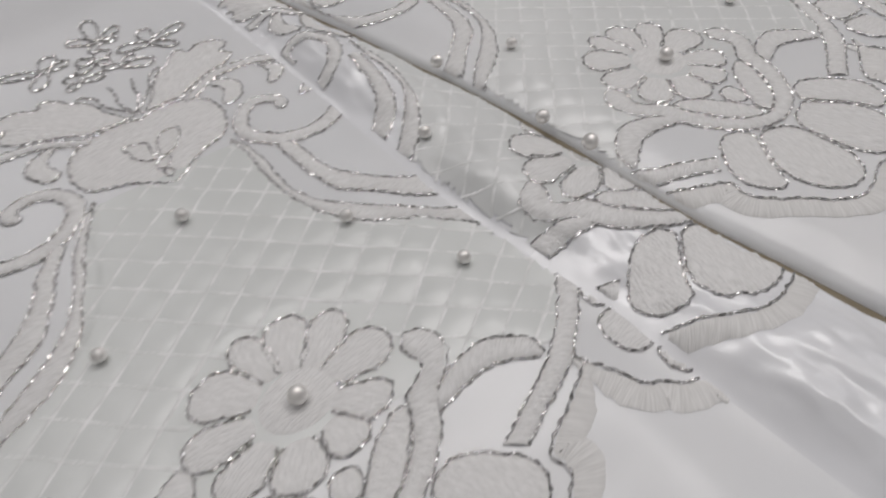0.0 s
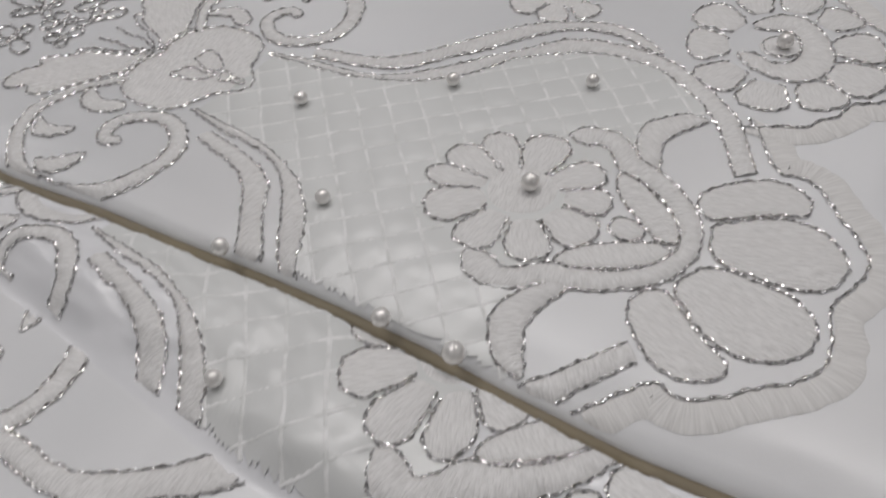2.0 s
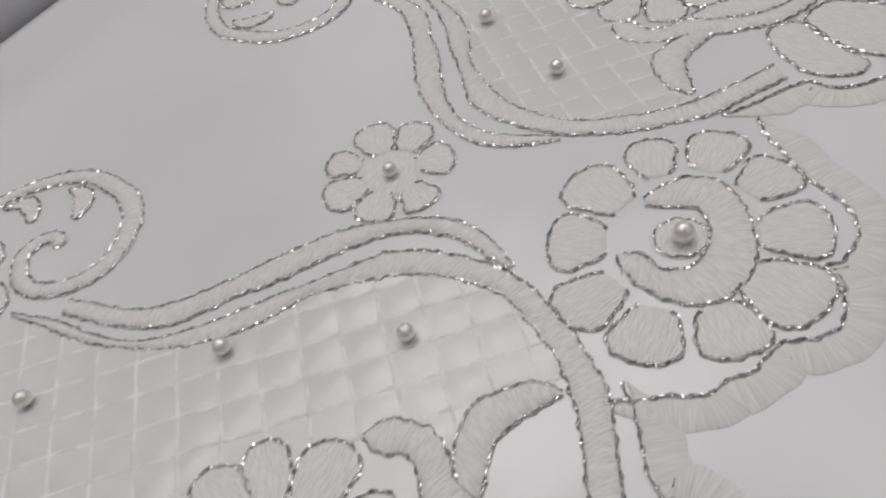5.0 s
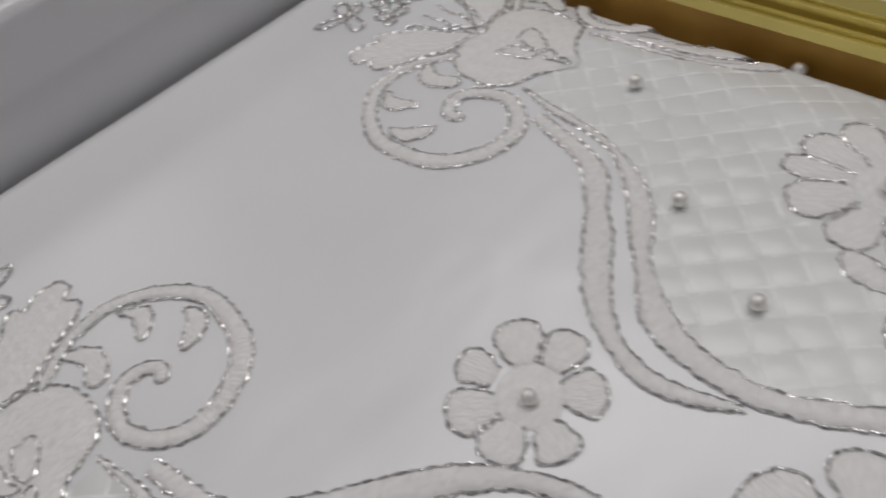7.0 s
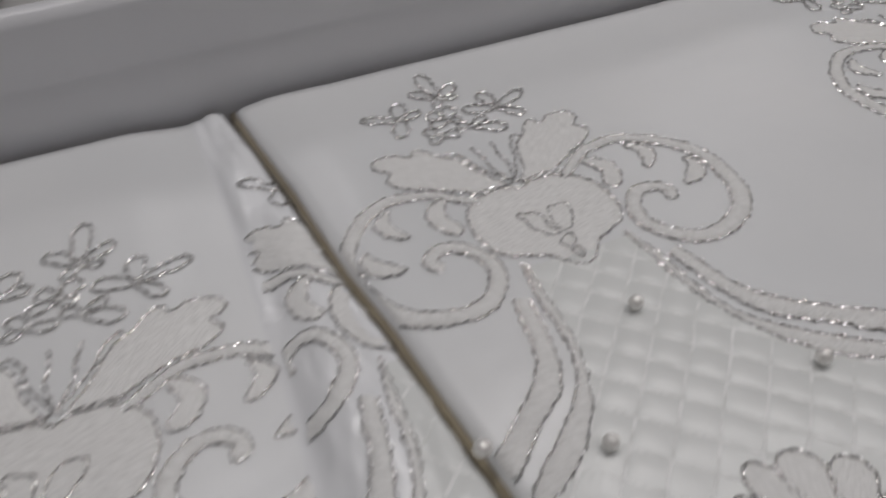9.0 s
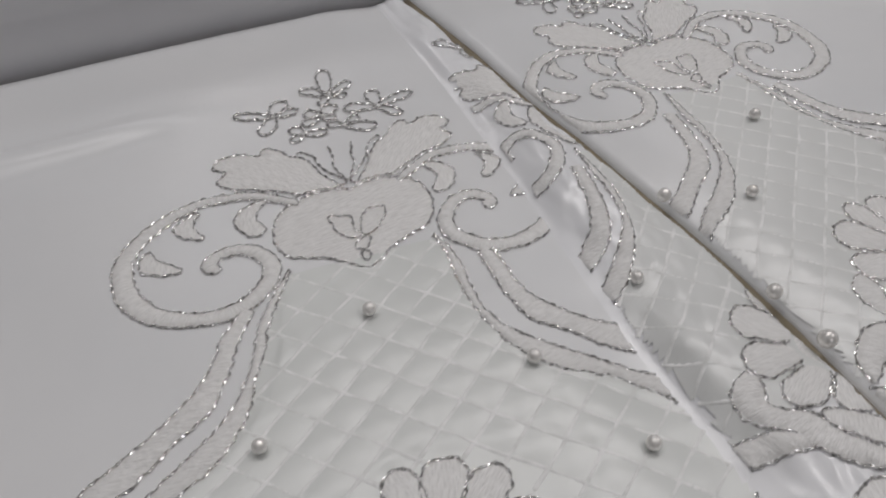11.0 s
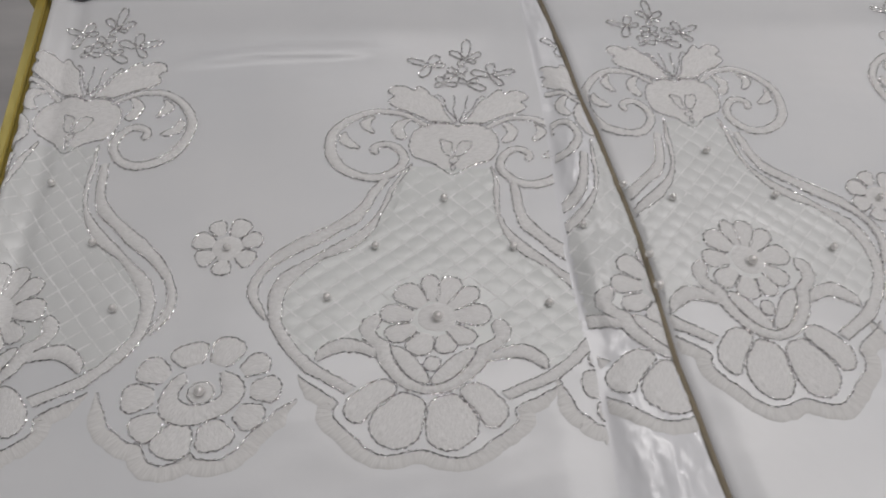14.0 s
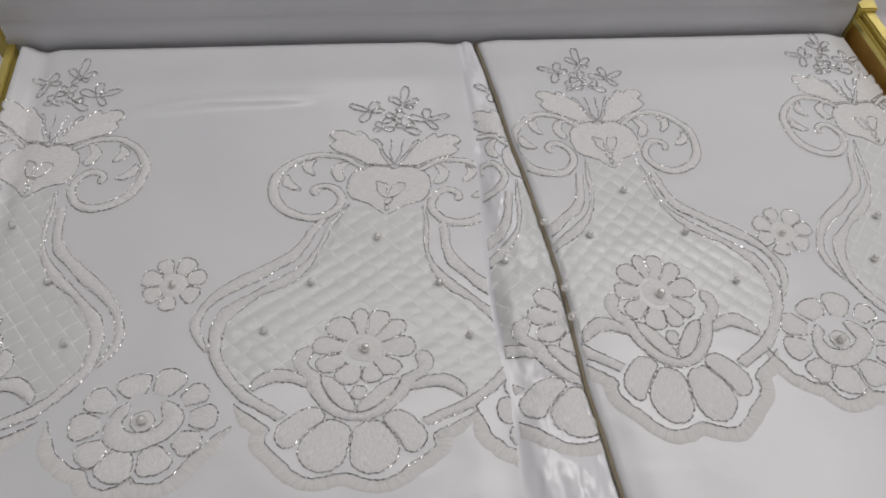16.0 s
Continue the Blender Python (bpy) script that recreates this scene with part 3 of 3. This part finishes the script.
def small_flower(g, root, x, y, turn, wide=1.0):
    gg = Ground((x, y), (x, y + 127), (wide, wide), 1.0, 0.0, g.height, g.keep)
    flower(gg, root, 0, 0, SMALL_FLOWER, "small white seven-petalled flower edged with silver cord", turn, 7.5)


def cloth(name, root, xs, y0, y1, ny, height, label, mat):
    """A sheet of cloth with a rounded edge; xs gives its x for a share of the width and a y."""
    p = Piece()
    nx = 90
    rows = []
    for i in range(ny + 1):
        y = y0 + (y1 - y0) * i / ny
        rows.append([(xs(j / nx, y), y, height(xs(j / nx, y), y)) for j in range(nx + 1)])
    p.grid(rows, 0)
    ob = p.make(name, root, label, (mat,))
    return ob


FRONT, BACK = -230, 233.5


def in_left(x, y):
    return left_edge(y) + 2 < x < pleat(y) - 0.5


def in_strip(x, y):
    return pleat(y) + 1.5 < x < seam(y) - 0.5


def in_right(x, y):
    return seam(y) + 1.0 < x < right_edge(y) + 1


# ---- setting ----
def block(name, x0, x1, y0, y1, z0, z1, mat, bevel=0.0, parent=None):
    bm = bmesh.new()
    bmesh.ops.create_cube(bm, size=1)
    bmesh.ops.transform(bm, verts=bm.verts, matrix=Matrix.Translation(((x0 + x1) / 2, (y0 + y1) / 2, (z0 + z1) / 2)) @ Matrix.Diagonal((x1 - x0, y1 - y0, z1 - z0, 1)))
    if bevel:
        bmesh.ops.bevel(bm, geom=bm.edges[:], offset=bevel, segments=2, affect="EDGES")
    me = bpy.data.meshes.new(name)
    bm.to_mesh(me)
    bm.free()
    me.materials.append(mat)
    ob = new(name, me)
    ob.parent = parent
    return ob


tagged(block("floor", -3, 3, -3, 3, -0.95, -0.90, FLOOR), "pale grey shop floor under the table", "floor", kind="structure")
tagged(block("ceiling", -3, 3, -3, 3, 1.80, 1.85, PLASTER), "pale plain ceiling of the shop", "ceiling", kind="structure")
tagged(block("wall_north", -3, 3, 3.0, 3.1, -0.95, 1.85, PLASTER), "pale plastered shop wall", "wall", kind="structure")
tagged(block("wall_south", -3, 3, -3.1, -3.0, -0.95, 1.85, PLASTER), "pale plastered shop wall", "wall", kind="structure")
tagged(block("wall_east", 3.0, 3.1, -3, 3, -0.95, 1.85, PLASTER), "pale plastered shop wall", "wall", kind="structure")
tagged(block("wall_west", -3.1, -3.0, -3, 3, -0.95, 1.85, PLASTER), "pale plastered shop wall", "wall", kind="structure")

table = tagged(new("table"), "grey laminate table that the box stands on", "table")
block("tabletop", -1.1, 1.3, -0.7, 0.7, -0.15, -0.115, WOOD, 0.004, table)
for lx in (-1.0, 1.2):
    for ly in (-0.6, 0.6):
        block("leg", lx - 0.03, lx + 0.03, ly - 0.03, ly + 0.03, -0.90, -0.15, WOOD, 0.003, table)

box = tagged(new("gift_box"), "open gift box with gold edging and grey satin lining", "box")
block("base", -0.256, 0.41, -0.26, 0.25, -0.115, -0.108, AMBER, 0.001, box)


def slab(name, corners, z0, z1, mat, parent, bev=0.0012):
    """An upright piece of board over a four-cornered plan."""
    bm = bmesh.new()
    low = [bm.verts.new((x * MM, y * MM, z0 * MM)) for x, y in corners]
    high = [bm.verts.new((x * MM, y * MM, z1 * MM)) for x, y in corners]
    bm.faces.new(low[::-1])
    bm.faces.new(high)
    for k in range(4):
        bm.faces.new((low[k], low[(k + 1) % 4], high[(k + 1) % 4], high[k]))
    bmesh.ops.bevel(bm, geom=bm.edges[:], offset=bev, segments=2, affect="EDGES")
    me = bpy.data.meshes.new(name)
    bm.to_mesh(me)
    bm.free()
    me.materials.append(mat)
    ob = new(name, me)
    ob.parent = parent
    return ob


def beside(y, d):
    return (right_edge(y) - 6 + d, y)


slab("side_wall", [(left_edge(-255) - 6, -255), (left_edge(-255) - 1.6, -255), (left_edge(236) - 1.6, 236), (left_edge(236) - 6, 236)], -108, -1, GOLD, box)
slab("edging", [(left_edge(-256) - 7, -256), (left_edge(-256) - 1.2, -256), (left_edge(236) - 1.2, 236), (left_edge(236) - 7, 236)], -0.8, 1.6, GOLD, box, 0.0006)
slab("side_wall", [beside(-255, 8), beside(-255, 14), beside(240, 14), beside(240, 8)], -108, 6, AMBER, box)
slab("edging", [beside(-256, 6.5), beside(-256, 10), beside(240, 10), beside(240, 6.5)], 3, 9, GOLD, box)
slab("edging", [beside(-256, 10.2), beside(-256, 19), beside(240, 19), beside(240, 10.2)], 4, 13, GOLD, box)
slab("front_wall", [(-250, -262), (412, -262), (412, -256.5), (-250, -256.5)], -108, 12, AMBER, box)
p = Piece()
rows_ = []
for i in range(61):
    x = 345 - i * (345 + 252) / 60
    w = noise.noise(Vector((x / 60, 0, 2))) * 1.2
    rows_.append([(x, y + w * f, z) for y, z, f in ((238, -108, 0), (237, -20, 0.3), (237, 4, 0.6), (238, 13, 1), (240.5, 17, 1), (239, 20, 0.6), (239, 38, 0.4), (240.5, 42, 0.3), (246, 42.5, 0.3), (248, 39, 0.2), (248, -108, 0))])
p.grid(rows_, 0)
p.make("back_wall", box, "tall back wall lined with grey satin", (LINING,))
for x0, x1 in ((-258, -247), (346, 360)):
    slab("corner_flap", [(x0, 236), (x1, 236), (x1, 247), (x0, 247)], -20, 16, GOLD, box)


def bundle(name, x0, x1, y0, y1, z0, z1, layers, mat, label, category, seed):
    """A stack of soft folded cloth with bulging edges."""
    root = tagged(new(name), label, category)
    for k in range(layers):
        p = Piece()
        lo, hi = z0 + (z1 - z0) * k / layers, z0 + (z1 - z0) * (k + 1) / layers - 0.5
        rows = []
        n = 72
        for f, h in ((0.0, 0), (0.94, 0), (0.985, 0.15), (1.0, 0.5), (0.985, 0.85), (0.94, 1), (0.5, 1.03), (0.0, 1.03)):
            row = []
            for j in range(n):
                a = 2 * math.pi * j / n
                c, s = math.cos(a), math.sin(a)
                q = 1 / max(abs(c), abs(s)) ** 0.9
                w = 1 + 0.03 * noise.noise(Vector((c * 2 + k, s * 2, seed)))
                x = (x0 + x1) / 2 + (x1 - x0) / 2 * c * q * f * w
                y = (y0 + y1) / 2 + (y1 - y0) / 2 * s * q * f * w
                row.append((x, y, lo + (hi - lo) * h + 1.5 * h * noise.noise(Vector((x / 40, y / 40, seed + k)))))
            rows.append(row)
        p.grid(rows, 0, closed=True)
        p.make("fold", root, "", (mat,))
    return root


BLUE = cloth_material("blue_cotton", (0.05, 0.16, 0.30), (0.03, 0.11, 0.22))
BLACK = cloth_material("black_cloth", (0.025, 0.025, 0.03), (0.015, 0.015, 0.02))
BLUSH = cloth_material("pale_pink_grey_fabric", (0.66, 0.62, 0.63), (0.58, 0.55, 0.56))
bundle("fabric_stack", 60, 330, 545, 690, -114, -40, 4, BLUE, "stack of folded blue cotton on the table behind the box", "fabric", 3.0)
bundle("fabric_stack", -330, -62, 520, 690, -114, -50, 3, BLACK, "stack of folded black cloth on the table behind the box", "fabric", 7.0)
bundle("fabric_package", 420, 760, -60, 330, -114, -62, 2, BLUSH, "flat package of pale pinkish fabric beside the box", "fabric", 9.0)

# ---- the two folded pieces ----
left = tagged(new("folded_sheet"), "folded white satin sheet embroidered with silver cord and pearls", "bed sheet", "folded bedding in the box")
right = tagged(new("folded_pillowcase"), "folded white satin pillowcase embroidered with silver cord and pearls", "pillowcase", "folded bedding in the box")
cloth("satin", left, lambda u, y: left_edge(y) - 1.5 + u * (pleat(y) + 5.5 - left_edge(y)), FRONT, BACK, 120, height_left, "smooth white satin with soft wrinkles", SATIN)
cloth("pleat", left, lambda u, y: pleat(y) - 1.5 + u * (seam(y) + 3 - pleat(y) + 1.5), FRONT, BACK, 260, height_strip, "shiny rumpled satin pleat beside the seam", SHINY)
p = Piece()
# Tucked edge, coloured khaki for the brown shade in the seam gap.
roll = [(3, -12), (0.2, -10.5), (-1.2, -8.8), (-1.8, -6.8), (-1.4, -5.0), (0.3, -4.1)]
rows_, under = [], []
for i in range(131):
    y = FRONT + (BACK - FRONT) * i / 130
    x0 = seam(y)
    under.append([(x0 + dx, y, z) for dx, z in roll])
    row = [(x0 + 0.3, y, -4.4), (x0 + 0.05, y, -3.9)]
    for j in range(1, 91):
        x = x0 + 0.4 + (j / 90) ** 1.4 * (right_edge(y) + 3 - x0)
        row.append((x, y, height_right(x, y)))
    rows_.append(row)
p.grid(rows_, 0)
p.make("satin", right, "smooth white satin with a rounded fold", (SATIN,))
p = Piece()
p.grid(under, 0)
p.make("shaded_fold_edge", right, "khaki inner edge that carries the seam gap's shade", (KHAKI,))

LEVELS = (0, 15, 30, 45, 60, 75, 90, 100)
G_P = Ground((-217.6, 9.6), (-199.5, 147), (1.1, (1.08, 1.1, 1.06, 1.12)), 0.95, -0.15, height_left, in_left)
G_L = Ground((-0.7, -1.3), (16, 122), ((1.13, 1.2, 1.17, 1.22), (1.13, 1.18, 1.12, 1.12)), 0.86, -0.08, height_left, in_left,
             (LEVELS, (0, 2.1, 4.2, 6.8, 10, 9.4, 5, 2), (0, 0, 0, 1.8, 3.5, 4, 4, 2)))
G_S = Ground((115.8, 12.5), (104, 139), ((1.27, 1.2, 1.05, 1.0), 1.0), 0.88, 0.05, height_strip, in_strip)
G_R = Ground((162, 26.4), (149, 153), (1.0, 1.0), 1.0, 0.0, height_right, in_right)
G_N = Ground((339.5, 39), (323.5, 164), (0.925, 0.95), 1.0, 0.05, height_right, in_right, (LEVELS, (2.5, 2.8, 3, 3, 3, 2.5, 1.5, 0), (0,) * 8))
for g, root in ((G_P, left), (G_L, left), (G_S, left), (G_R, right), (G_N, right)):
    medallion(g, root)
small_flower(G_L, left, -108, 41.5, 10, 1.05)
small_flower(G_R, right, 245, 62.8, 0, 1.0)
big_rose(G_L, left, -112, -35.5, 1.12)
big_rose(G_L, left, 102.6, -35, 1.12)
big_rose(G_R, right, 256, -6.3, 1.0)

for x, y, r in ((5.5, 68.6, 2.0), (40.2, 37.3, 2.0), (55.5, 5.0, 2.0), (-55.2, 10.9, 2.0), (-0.7, -1.3, 2.45), (-31.4, 39.8, 2.0), (-206.1, 85.0, 2.0),
                (-176.8, 46.5, 2.0), (-159.3, 8.3, 2.0), (-107.8, 41.5, 1.9), (-112.0, -35.5, 2.45)):
    pearl_at(left, x, y, height_left(x, y) + 0.6, r)
for x, y, r in ((111.4, 11.6, 2.6), (110.4, 30.2, 2.3), (104.2, 74.2, 2.2), (78.5, 49.4, 2.0)):
    x = min(x, seam(y) - 1.2)
    pearl_at(left, x, y, height_strip(min(x, seam(y) - 4.5), y) + (2.0 if x > 90 else 0.4), r)
for x, y, r in ((129.8, 65.0, 2.0), (163.3, 24.9, 2.45), (331.0, 107.4, 2.0), (305.1, 72.3, 2.0), (292.8, 42.8, 2.0), (244.2, 62.2, 1.9), (155.6, 96.6, 2.0),
                (186.8, 65.4, 2.0), (208.7, 31.8, 2.0), (255.6, -7.0, 2.45), (337.6, 39.2, 2.45), (366.0, 80.0, 2.0)):
    pearl_at(right, x, y, height_right(x, y) + 0.6, r)
